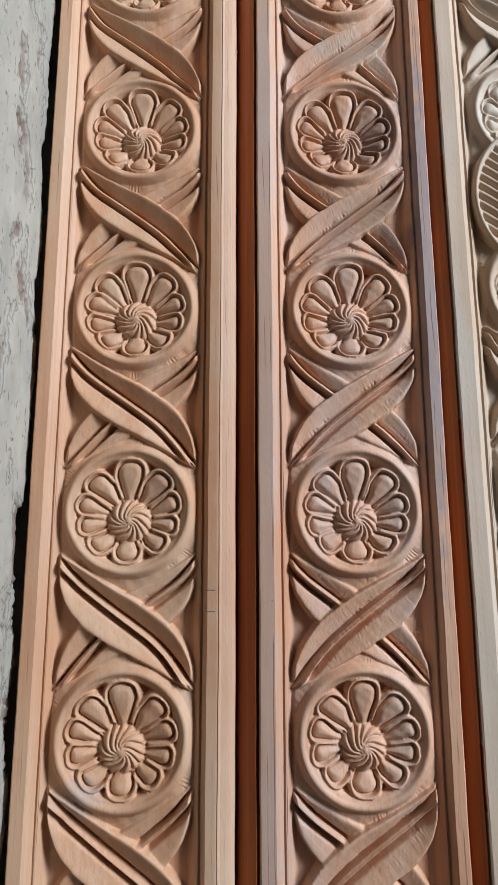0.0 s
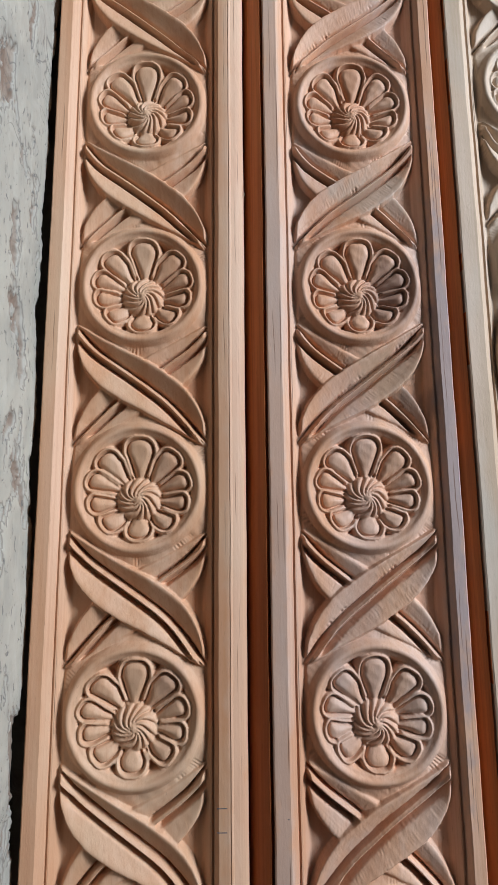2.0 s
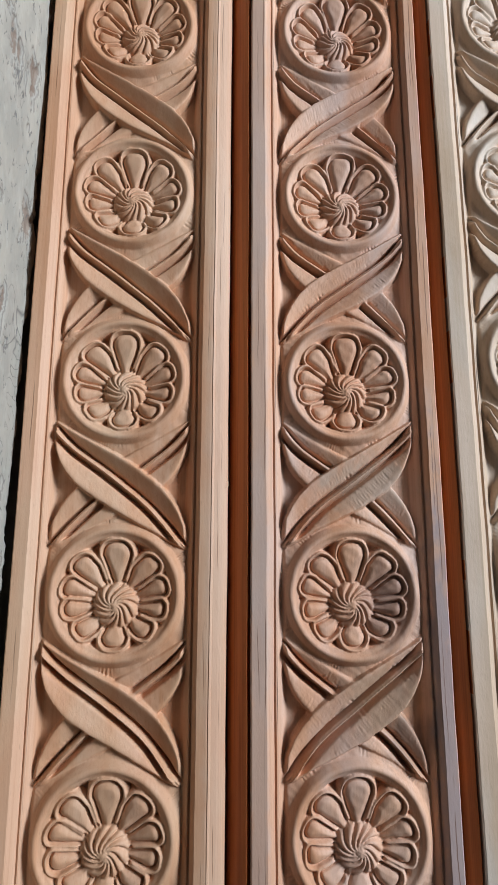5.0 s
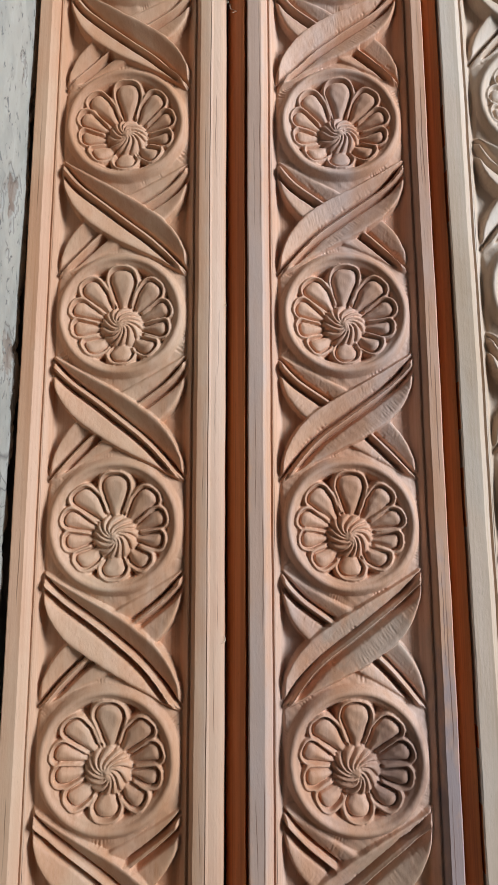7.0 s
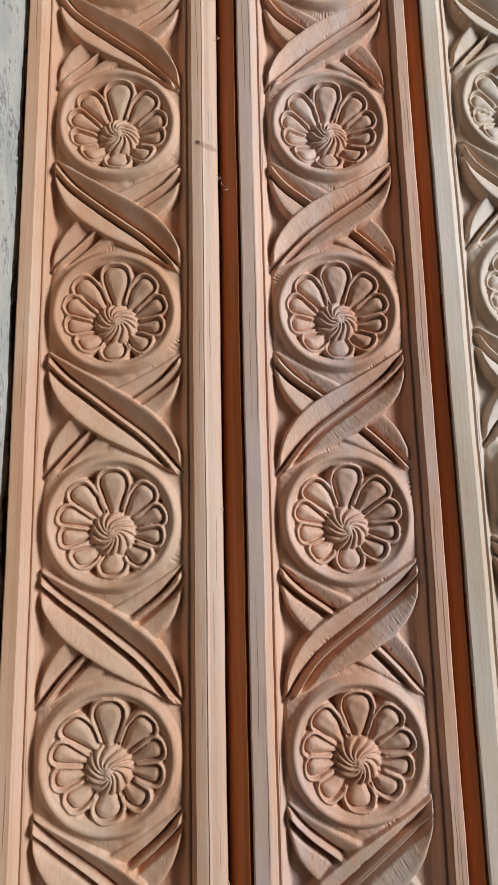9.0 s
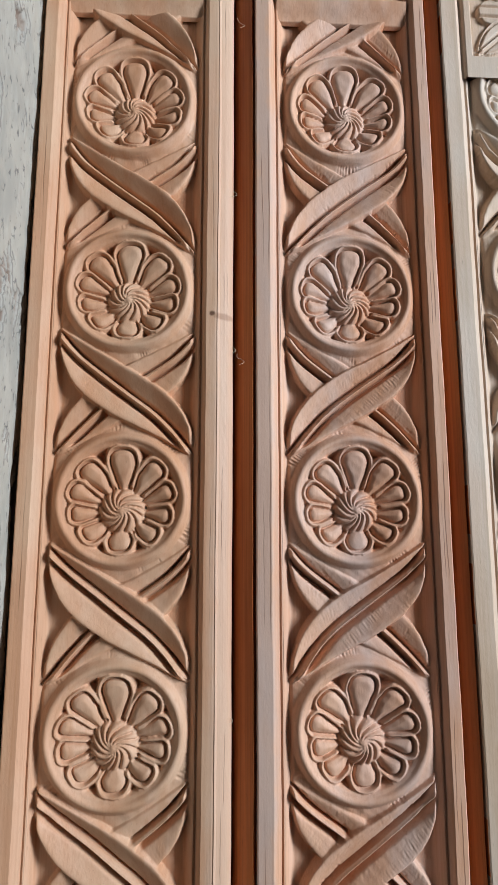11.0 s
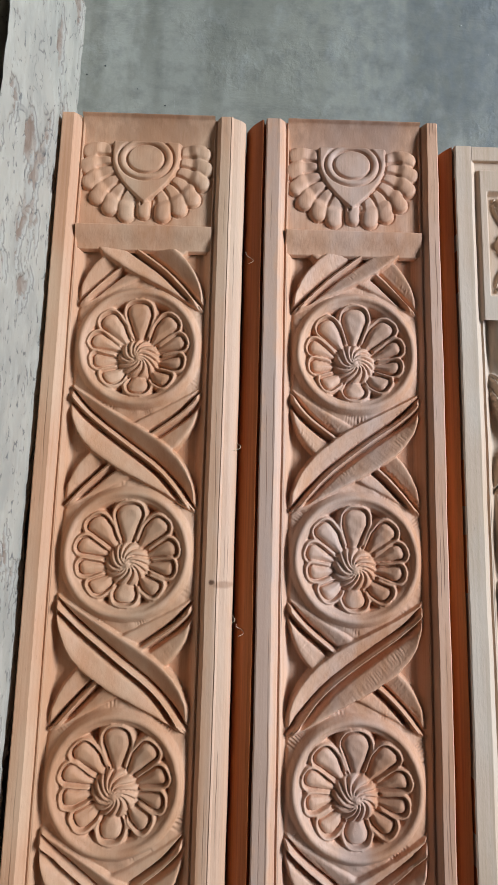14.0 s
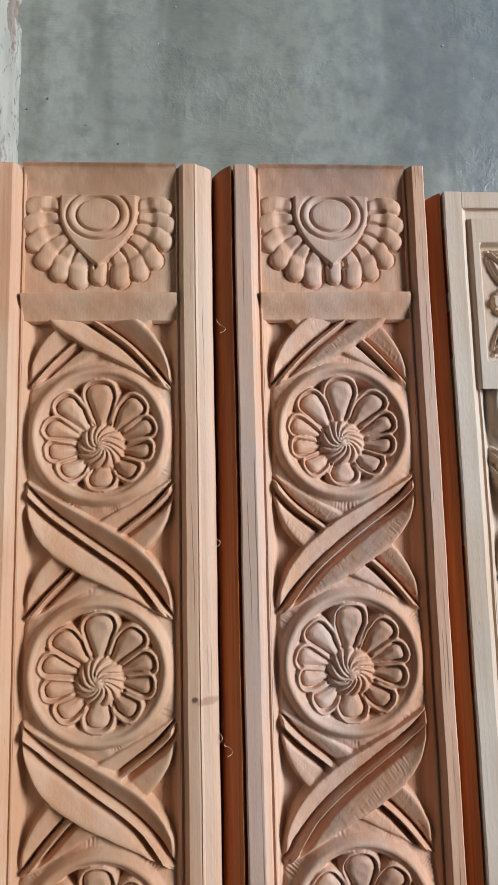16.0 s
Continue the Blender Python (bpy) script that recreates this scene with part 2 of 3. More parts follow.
# ---- mesh helpers ----
def mesh_of(name, verts, faces, mat, smooth=True):
    me = bpy.data.meshes.new(name)
    me.from_pydata([tuple(map(float, v)) for v in verts], [], [tuple(map(int, f)) for f in faces])
    me.materials.append(mat)
    if smooth:
        me.shade_smooth()
    me.update()
    return me


def thing(name, label, category, group="", at=(0, 0, 0)):
    ob = new(name)
    ob.location = at
    return tagged(ob, label, category, group)


def child(name, me, parent, label="", at=(0, 0, 0)):
    ob = new(name, me)
    ob.parent = parent
    ob.location = at
    if label:
        ob["label"] = label
    return ob


def box_mesh(name, x0, x1, y0, y1, z0, z1, mat, bevel=0.0):
    bm = bmesh.new()
    bmesh.ops.create_cube(bm, size=1, matrix=Matrix.Translation(((x0 + x1) / 2, (y0 + y1) / 2, (z0 + z1) / 2)) @ Matrix.Diagonal((x1 - x0, y1 - y0, z1 - z0, 1)))
    if bevel:
        bmesh.ops.bevel(bm, geom=bm.edges[:], offset=bevel, segments=2, affect="EDGES", profile=0.6)
    me = bpy.data.meshes.new(name)
    bm.to_mesh(me)
    bm.free()
    me.materials.append(mat)
    return me


def step(x, a, b):
    t = np.clip((x - a) / (b - a), 0, 1)
    return t * t * (3 - 2 * t)


def wobble(x, y, scale, seed=0.0):
    """A cheap smooth waver, for hand-cut unevenness."""
    return (np.sin(x * scale + 1.7 * seed) * np.cos(y * scale * 0.83 + seed) + 0.6 * np.sin((x + y) * scale * 1.9 + 2 * seed) + 0.4 * np.cos((x - 1.4 * y) * scale * 3.1 + seed)) / 2


# ---- the carved pattern, in metres from the centre of a ring, z from the board's face ----
FLOOR = -0.0150
RING_R = 0.0565
# angle from the top, half width near the tip, half angles to the neighbours (anticlockwise, clockwise)
PETALS = [(0, 0.0152, 19, 19), (39, 0.0130, 19, 14.5), (-39, 0.0130, 14.5, 19), (67.5, 0.0112, 14.5, 13.5), (-67.5, 0.0112, 13.5, 14.5), (94.5, 0.0108, 13.5, 16), (-94.5, 0.0108, 16, 13.5), (127, 0.0118, 16, 24), (-127, 0.0118, 24, 16), (180, 0.0138, 27, 27)]

# half the recess's section, from the lip inwards: x, depth
WALL_L = [(-0.0738, 0.0), (-0.0730, -0.0006), (-0.0682, -0.0046), (-0.0673, -0.0064), (-0.0664, -0.0060), (-0.0655, -0.0052), (-0.0644, -0.0056), (-0.0610, -0.0096), (-0.0585, -0.0136), (-0.0565, -0.0150)]
WALL_R = [(0.0560, -0.0150), (0.0580, -0.0134), (0.0604, -0.0094), (0.0632, -0.0056), (0.0640, -0.0051), (0.0650, -0.0059), (0.0658, -0.0063), (0.0665, -0.0046), (0.0694, -0.0006), (0.0701, 0.0)]
SIDE_L, SIDE_R = -0.0644, 0.0632


def wall_height(x):
    xs, zs = zip(*(WALL_L + WALL_R))
    return np.interp(x, xs, zs)


def petal_height(x, y, angle, wide, gap_left, gap_right, seed=0.0):
    """Height and inside distance of one petal; the petals spring from the knob below the ring's centre."""
    a = radians(angle)
    dx, dy = math.sin(a), math.cos(a)
    ky = -RING_UP
    far = -ky * dy + math.sqrt((ky * dy) ** 2 - ky * ky + 0.0470 ** 2)
    s = x * dx + (y - ky) * dy
    t = x * dy - (y - ky) * dx
    t = t + 0.0010 * math.sin(seed * 3.1 + angle) * np.sin(s * 75)
    end = far - wide
    spread = np.where(t > 0, math.tan(radians(gap_right)), math.tan(radians(gap_left)))
    t = np.abs(t)
    w = np.minimum(wide, 0.0012 + np.maximum(s, 0) * spread)
    # tips are blunt, not round
    tip = wide - (t ** 2.5 + np.maximum(s - end, 0) ** 2.5) ** 0.4
    inside = np.where(s > end, np.minimum(tip, 0.0012 + np.maximum(s, 0) * spread - t), w - t)
    inside = np.where(s < 0.010, -1.0, inside + 0.0004 * wobble(x, y, 130, seed + angle))
    lift = -0.0138 + 0.0105 * np.clip((s - 0.012) / (far - 0.012), 0, 1) ** 0.8
    lip = 0.0035 + 0.0003 * wobble(x, y, 90, seed + 3 * angle)
    border = lift + 0.0009 * np.exp(-(((inside - 0.0016) / 0.0014) ** 2))
    groove = -0.0050 * np.exp(-(((inside - lip) / 0.00062) ** 2))
    pad = -0.0013 * step(inside, lip - 0.0006, lip + 0.0002) + 0.0022 * step(inside, lip, lip + 0.0060)
    pad = pad + 0.0005 * wobble(x, y, 150, seed + 2 * angle)
    return border + (groove + pad) * step(s, 0.013, 0.019), inside


def knob_height(x, y, turn, seed):
    y = y + RING_UP
    r = np.hypot(x, y)
    rr = np.clip(r / 0.0192, 0, 1)
    phi = np.arctan2(y, x) * turn
    bend = phi + 120 * r - 2300 * r * r + 0.12 * np.sin(phi * 3 + seed)
    wave = np.abs(np.sin(6.5 * bend + 0.2 + seed))
    cut = 0.0078 * (1 - wave ** 0.33) * step(rr, 0.02, 0.22) * (0.75 + 0.25 * rr)
    h = -0.0132 + 0.0092 * np.sqrt(np.clip(1 - rr ** 2.4, 0, 1)) - cut
    return np.where(r < 0.0192 + 0.0010 * (wave - 0.5), h, -1.0), r


def rosette_heights(x, y, turn, seed):
    """Heights of ring, ten petals and knob, in that order, over a patch."""
    rng = random.Random(int(seed * 100))
    rho = np.hypot(x, y) + 0.0004 * wobble(x, y, 60, seed)
    petals = [petal_height(x, y, a + rng.uniform(-1.3, 1.3), w * rng.uniform(0.96, 1.03), gl, gr, seed) for a, w, gl, gr in PETALS]
    off = -np.max([inside for _, inside in petals], 0)
    # the saucer falls from the rim to the flower, with pits sunk between the tips
    dish = -0.0034 - 0.0030 * step(-rho, -0.0505, -0.0430) - 0.0082 * step(off, 0.0003, 0.0020) * (1 - step(rho, 0.0425, 0.0470))
    dish = dish - 0.0120 * step(-off, -0.0004, 0.0010)
    rim = -0.0010 - 0.0026 * np.clip(np.abs(rho - 0.0528) / 0.0036, 0, 1) ** 2
    inner = dish + (rim - dish) * step(rho, 0.0475, 0.0508)
    around = np.arctan2(y, x)
    stroke = np.sin(around * 150 + 6.0 * np.sin(around * 5 + seed) + 2.0 * np.sin(around * 17))
    gather = np.clip(0.4 + wobble(x, y, 130, seed), 0, 1) * step(np.sin(around * 9 + seed) + 0.6 * np.sin(around * 4 + 2 * seed), 0.0, 0.8)
    out = rho - RING_R
    slope = -0.0038 - 0.0026 * step(out, 0.0, 0.0026) - 0.0075 * np.clip((out - 0.0015) / 0.026, 0, 1) ** 0.9 - 0.0045 * step(out, 0.024, 0.034)
    slope = slope - 0.0017 * (0.5 + 0.5 * stroke) * gather * step(out, 0.001, 0.003) * (1 - step(out, 0.008, 0.013))
    ring = np.where(out > 0, slope, inner)
    ring = ring + 0.00035 * wobble(x, y, 210, seed + 5) * (0.4 + step(out, 0.0, 0.004))
    stack = [ring]
    for h, inside in petals:
        stack.append(np.where((rho < 0.0500), h * step(inside, -0.0012, 0.0004) + (FLOOR - 0.004) * (1 - step(inside, -0.0012, 0.0004)), -1.0))
    knob, r = knob_height(x, y, turn, seed)
    # drill holes where the petals meet the knob
    for a, _, gl, gr in PETALS:
        b = radians(a + gr)
        hole = 0.0045 * np.exp(-((np.hypot(x - 0.0204 * math.sin(b), y + RING_UP - 0.0204 * math.cos(b)) / 0.0012) ** 2))
        stack = [h - hole for h in stack]
    stack.append(knob)
    return stack, rho


LEAF_S = np.array([-84, -76, -70, -57, -45, -25, 3, 28, 54, 73, 84]) / 1000
LEAF_LOW = np.array([0, -8, -13, -20.5, -25.5, -27.5, -23, -15.5, -8.0, -3.5, 0]) / 1000
MID_S = np.array([-84, -72, -60, -49, -18, 12, 27, 44, 62, 72, 84]) / 1000
MID_N = np.array([-3, -5, -6.4, -6.0, -2.0, 1.4, 3.1, 2.8, 1.4, -0.6, -2]) / 1000


def smooth_interp(x, xs, ys):
    return sum(np.interp(x + d, xs, ys) for d in (-0.008, -0.004, 0, 0.004, 0.008)) / 5


def leaf_height(x, y, side, crest, dip, seed=0.0, rough=0.0):
    """side 1: from upper left to lower right; -1: the other way. x, y from the crossing's centre."""
    x = x * side
    s, n = 0.727 * x - 0.686 * y, 0.686 * x + 0.727 * y
    s = s + 0.0010 * math.sin(seed * 2.2)
    n = n + 0.0007 * math.sin(seed * 5.1) + 0.0006 * np.sin(s * 50 + seed)
    low, up = smooth_interp(s, LEAF_S, LEAF_LOW), -0.88 * smooth_interp(-s, LEAF_S, LEAF_LOW)
    mid = smooth_interp(s, MID_S, MID_N)
    inside = np.minimum(n - low, up - n) + 0.0004 * wobble(x, y, 95, seed) + 0.0004 * wobble(x, y, 50, seed + 1)
    m = n - mid
    half = np.maximum(np.where(m < 0, mid - low, up - mid), 0.002)
    f = np.clip(np.abs(m) / half, 0, 1)
    depth = dip * np.where(m > 0, 0.0122, 0.0100) * np.clip(half / 0.014, 0.35, 1.0)
    h = crest - depth * (1 - f ** 1.25) - 0.0030 * np.exp(-np.clip(inside, -0.004, 1) / 0.0016)
    # fine cross strokes left by the gouge
    nick = np.sin(s * 2300 + n * 600 + 5.0 * wobble(x, y, 140, seed)) * np.clip(0.15 + wobble(x, y, 170, seed + 3), 0, 1) + 0.5 * wobble(x, y, 900, seed)
    h = h - 0.00032 * rough * nick * step(np.abs(m), 0.005, 0.009)
    h = h + 0.00030 * wobble(x, y, 120, seed + 4)
    vein = step(inside, 0.0005, 0.0040)
    rib = 0.0046 * step(0.0026 - np.abs(m - 0.0002), 0.0, 0.0012)
    cut_low = -0.0092 * np.exp(-(((m + 0.0046) / 0.0017) ** 2))
    cut_up = -0.0090 * np.exp(-(((m - 0.0034) / 0.0010) ** 2))
    # torn grain along the cuts
    torn = rough * 0.0040 * np.clip(wobble(x, y, 330, seed + 6) + 0.7 * wobble(x, y, 1100, seed) - 0.2, 0, 1) * np.exp(-(((np.abs(m) - 0.0050) / 0.0022) ** 2))
    h = h + vein * (rib + cut_low + cut_up - torn)
    return h, inside


def soften(a, times=1):
    """Worn, hand-smoothed edges: a small binomial blur."""
    for _ in range(times):
        a = np.pad(a, 1, mode="edge")
        a = (a[:-2] + 2 * a[1:-1] + a[2:]) / 4
        a = (a[:, :-2] + 2 * a[:, 1:-1] + a[:, 2:]) / 4
    return a


PIECES = ("ring", *["petal"] * 10, "knob", "front_leaf", "back_leaf", "ground")


def carved_pieces(hand, turn, first, last, offset, y0, y1, size, rough, salt, gap=()):
    """The whole carved field of a board and, for every point, the piece that it belongs to."""
    u = np.linspace(SIDE_L, SIDE_R, round((SIDE_R - SIDE_L) / size) + 1)
    v = np.linspace(y0, y1, round((y1 - y0) / size) + 1)
    height = np.zeros((len(v), len(u)))
    owner = np.full((len(v), len(u)), -1)
    edges = [y0 - 1] + [offset + (k + 0.5) * PITCH for k in range(first, last)] + [y1 + 1]
    for k in range(first, last + 1):
        rows = np.nonzero((v >= edges[k - first]) & (v < edges[k - first + 1]))[0]
        xx, yy = np.meshgrid(u, v[rows] - offset - k * PITCH)
        x = xx * hand
        seed = 0.73 * k + salt
        wall = wall_height(xx)
        stack, rho = rosette_heights(x, yy, turn * hand, seed)
        ids = [k * 20 + n for n in range(12)]
        inside_ring = rho < RING_R - 0.0002
        for j, dy in ((k, PITCH / 2), (k + 1, -PITCH / 2)):
            if j in gap:
                continue
            front, fi = leaf_height(x, yy + dy, 1, -0.0014, 1.0, 0.9 * j + salt, rough)
            back, bi = leaf_height(x, yy + dy, -1, -0.0048, 0.55, 1.3 * j + salt, rough)
            front = np.where((fi > -0.0004) & ~inside_ring, front, -1.0)
            back = np.where((bi > -0.0004) & (fi < 0.0002) & ~inside_ring, back, -1.0)
            # the leaves run out as they climb on to the ring
            fade = step(rho, RING_R - 0.0005, RING_R + 0.0060)
            run_out = step(np.abs(xx), 0.0560, 0.0612)
            front, back = (np.where(h > -0.5, h + (wall - h) * run_out, -1.0) for h in (front, back))
            stack += [np.where(front > -0.5, front * fade + np.minimum(front, -0.0060) * (1 - fade), -1.0), np.where(back > -0.5, back * fade + np.minimum(back, -0.0080) * (1 - fade), -1.0)]
            ids += [j * 20 + 12, j * 20 + 13]
        stack[0] = np.where(rho > RING_R, stack[0] + (wall - stack[0]) * step(np.abs(xx), 0.0570, 0.0615), stack[0])
        ground = FLOOR + 0.0006 * wobble(xx, yy, 70, seed) + 0.0004 * wobble(xx, yy, 190, seed)
        base = np.maximum(ground, wall)
        # leaves and rings hide what lies under them; the rest of the ring's slope yields to them
        leaves = np.max(stack[12:], 0) if len(stack) > 12 else np.full_like(rho, -1.0)
        stack[0] = np.where((leaves > -0.5) & (rho > RING_R), np.minimum(stack[0], leaves - 0.0005), stack[0])
        stack.append(np.where((leaves > -0.5) & (np.abs(xx) < 0.055), FLOOR - 0.0026, base))
        ids.append(k * 20 + 14)
        stack = np.array(stack)
        height[rows] = stack.max(0)
        owner[rows] = np.array(ids)[stack.argmax(0)]
    height = soften(height, 1)
    height[:, 0], height[:, -1] = wall_height(u[0]), wall_height(u[-1])
    return u, v, height, owner


def patch_mesh(name, u, v, height, cell, normals, mat, origin):
    """The faces of the field that one piece owns, about that piece's own origin."""
    j, i = np.nonzero(cell)
    nu = len(u)
    a = j * nu + i
    quads = np.stack([a, a + 1, a + nu + 1, a + nu], 1)
    used, inv = np.unique(quads, return_inverse=True)
    inv = inv.reshape(-1, 4)
    jj, ii = used // nu, used % nu
    pts = np.stack([u[ii] - origin[0], v[jj] - origin[1], height[jj, ii]], 1)
    me = bpy.data.meshes.new(name)
    me.vertices.add(len(pts))
    me.vertices.foreach_set("co", pts.ravel())
    me.loops.add(inv.size)
    me.loops.foreach_set("vertex_index", inv.ravel())
    me.polygons.add(len(inv))
    me.polygons.foreach_set("loop_start", np.arange(0, inv.size, 4))
    me.polygons.foreach_set("loop_total", np.full(len(inv), 4))
    me.materials.append(mat)
    me.update(calc_edges=True)
    me.shade_smooth()
    me.normals_split_custom_set_from_vertices(normals[jj, ii].tolist())
    return me


def carve(board, mat, hand, turn, first, last, offset, y0, y1, top=TOP, size=0.0007, rough=0.0, salt=0.0, gap=()):
    """Rosettes and crossing leaves along a board, every one cut a little differently."""
    u, v, height, owner = carved_pieces(hand, turn, first, last, offset, y0, y1, size, rough, salt, gap)
    gy, gx = np.gradient(height, v, u)
    normals = np.stack([-gx, -gy, np.ones_like(gx)], 2)
    normals /= np.linalg.norm(normals, axis=2, keepdims=True)
    cells = owner[:-1, :-1].copy()
    windows = {}
    for k in range(first, last + 2):
        y = offset + k * PITCH
        windows[k] = (y, np.searchsorted(v, y - PITCH), min(np.searchsorted(v, y + PITCH), len(v) - 1))
    # slivers go to the piece beside them
    for k, (y, j0, j1) in windows.items():
        for n in range(len(PIECES)):
            for rows in islands(cells[j0:j1] == k * 20 + n):
                if sum(c1 - c0 for _, c0, c1 in rows) < 90:
                    j, c0, c1 = rows[0]
                    beside = cells[j0 + j, c0 - 1] if c0 > 0 else cells[j0 + j, min(c1, cells.shape[1] - 1)]
                    for j, c0, c1 in rows:
                        cells[j0 + j, c0:c1] = beside
    for k, (y, j0, j1) in windows.items():
        rosette = None
        for n, name in enumerate(PIECES):
            whole = cells[j0:j1] == k * 20 + n
            if not whole.any():
                continue
            shares = [whole]
            if n > 11:
                # the leaf behind shows as two halves, the ground as several corners
                shares = []
                for rows in islands(whole):
                    shares.append(np.zeros_like(whole))
                    for j, c0, c1 in rows:
                        shares[-1][j, c0:c1] = True
            for mask in shares:
                me = patch_mesh(name, u, v[j0:j1 + 1], height[j0:j1 + 1], mask, normals[j0:j1 + 1], mat, (0.0, y))
                if n == 0:
                    rosette = child("rosette", me, board, at=(0, y, top))
                elif n < 12:
                    child(name, me, rosette)
                else:
                    child("carved_ground" if name == "ground" else name, me, board, at=(0, y, top))


def islands(mask):
    """The connected patches of a mask, each as runs (row, first column, column past the last)."""
    runs, root, above = [], [], []
    for j in range(mask.shape[0]):
        row = np.diff(np.concatenate([[0], mask[j].astype(np.int8), [0]]))
        here = []
        for c0, c1 in zip(np.nonzero(row == 1)[0], np.nonzero(row == -1)[0]):
            me = len(runs)
            runs.append((j, c0, c1))
            root.append(me)
            for other in above:
                if runs[other][1] < c1 and runs[other][2] > c0:
                    a, b = me, other
                    while root[a] != a:
                        a = root[a]
                    while root[b] != b:
                        b = root[b]
                    root[max(a, b)] = min(a, b)
            here.append(me)
        above = here
    groups = {}
    for n, run in enumerate(runs):
        a = n
        while root[a] != a:
            a = root[a]
        groups.setdefault(a, []).append(run)
    return list(groups.values())


def relief(name, u, v, height, keep, mat, floor):
    """A carved solid: the height field where keep holds, its faces alone."""
    height = np.maximum(soften(height), floor - 0.0008)
    gy, gx = np.gradient(height, v, u)
    normals = np.stack([-gx, -gy, np.ones_like(gx)], 2)
    normals /= np.linalg.norm(normals, axis=2, keepdims=True)
    cell = keep[:-1, :-1] | keep[1:, :-1] | keep[:-1, 1:] | keep[1:, 1:]
    return patch_mesh(name, u, v, height, cell, normals, mat, (0.0, 0.0))


def grid(x0, x1, y0, y1, size):
    u = np.arange(round(x0 / size), round(x1 / size) + 1) * size
    v = np.arange(round(y0 / size), round(y1 / size) + 1) * size
    return u, v


def shell_mesh(name, mat, salt):
    """The block at a board's head: a bevelled ledge, a scalloped shell round an oval boss, a cove up to the end."""
    u, v = grid(-0.0655, 0.0638, 0.0955, 0.2345, 0.00065)
    x, y = np.meshgrid(u, v)
    ground = -0.0085 + 0.0003 * wobble(x, y, 60, salt)
    ledge = -0.0018 - 0.0062 * step(-y, -0.1198, -0.0968) - 0.004 * step(-y, -0.0968, -0.0957)
    h = np.where(y < 0.1198, ledge, ground + (-0.0018 - ground) * step(-y, -0.1222, -0.1198))
    cove = np.clip((y - 0.2065) / 0.0275, 0, 1)
    h = np.where(y > 0.2065, ground + (0.0005 - ground) * (1 - np.sqrt(np.clip(1 - cove ** 2, 0, 1))), h)
    cx, cy = -0.0025, 0.1900
    rng = random.Random(int(salt * 10) + 5)
    dx, dy = x - cx, y - cy
    shell, edge = np.full_like(x, -1.0), np.zeros_like(x)
    tips = ((171, 0.0605), (187, 0.0630), (203, 0.0640), (220, 0.0650), (237, 0.0645), (253, 0.0635), (270.5, 0.0590), (288, 0.0635), (304, 0.0645), (320, 0.0650), (337, 0.0640), (353, 0.0630), (369, 0.0605))
    for n, (deg, reach) in enumerate(tips):
        a = radians(deg + rng.uniform(-1, 1))
        away = dx * math.cos(a) + dy * math.sin(a)
        # the lobes curl a little towards the top
        curl = 0.0042 * np.sin(np.clip((away - 0.026) / 0.034, 0, 1) * math.pi) * (1 if deg < 265 else -1 if deg > 276 else 0)
        across = -dx * math.sin(a) + dy * math.cos(a) + curl
        ball = 0.0086 if deg not in (270.5,) else 0.0065
        w = np.where(away < reach - 0.016, 0.0010 + np.maximum(away, 0) * 0.150, ball)
        w = np.minimum(w, ball)
        past = np.maximum(away - (reach - ball * 0.55), 0)
        d = np.hypot(across, past) / w
        swell = 0.45 + 0.55 * step(away, reach - 0.0190, reach - 0.0105) + 0.25 * np.exp(-(((away - 0.036) / 0.006) ** 2)) - 0.10 * np.exp(-(((away - reach + 0.0190) / 0.0030) ** 2))
        lobe = ground + 0.0044 * np.clip(1 - d ** 2.6, 0, 1) ** 0.5 * swell
        edge = np.maximum(edge, np.exp(-(((d - 1) * w / 0.0009) ** 2)) * (away > reach - 0.018))
        shell = np.maximum(shell, np.where((d < 1) & (away > 0.018), lobe, -1.0))
        if n:
            b = radians((deg + tips[n - 1][0]) / 2)
            away = dx * math.cos(b) + dy * math.sin(b)
            across = -dx * math.sin(b) + dy * math.cos(b) + 0.0042 * np.sin(np.clip((away - 0.026) / 0.034, 0, 1) * math.pi) * (1 if deg < 262 else -1)
            slit = 0.0070 * np.exp(-((across / 0.0009) ** 2)) * step(away, 0.026, 0.030) * (1 - step(away, 0.043 + rng.uniform(-0.003, 0.004), 0.050))
            shell = np.where(shell > -0.5, shell - slit, shell)
    shell = np.where((y < 0.2085) & (shell > -0.5), shell + 0.0004 * wobble(x, y, 110, salt), -1.0)
    h = np.where(shell > -0.5, np.maximum(shell, ground), h - 0.0022 * edge * (y < 0.2065) * (y > 0.1225))
    # the drop round the boss
    ey = y - 0.1930
    k = np.where(ey < 0, 1 - np.clip(-ey / 0.0490, 0, 1) ** 1.9, 1.0)
    d = 0.0332 * k - np.abs(x - cx)
    drop = -0.0052 + 0.0018 * step(d, -0.0002, 0.0022)
    in_drop = (d > 0) & (y < 0.2085)
    h = np.where(in_drop, np.maximum(drop, h), h) - 0.0022 * np.exp(-((d / 0.0008) ** 2)) * (y < 0.2065) * (y > 0.147)
    e2 = np.hypot((x - cx) / 0.0268, (y - cy) / 0.0226)
    h = np.where((y < 0.2075), h - 0.0026 * np.exp(-(((e2 - 1.0) / 0.036) ** 2)) + 0.0010 * np.exp(-(((e2 - 0.86) / 0.09) ** 2)), h)
    e = np.hypot((x - cx) / 0.0185, (y - cy) / 0.0152)
    boss = -0.0036 + 0.0016 * np.sqrt(np.clip(1 - e ** 2 * 0.9, 0, 1))
    h = np.where(e < 1.0, boss, h) - 0.0034 * np.exp(-(((e - 1.0) / 0.048) ** 2))
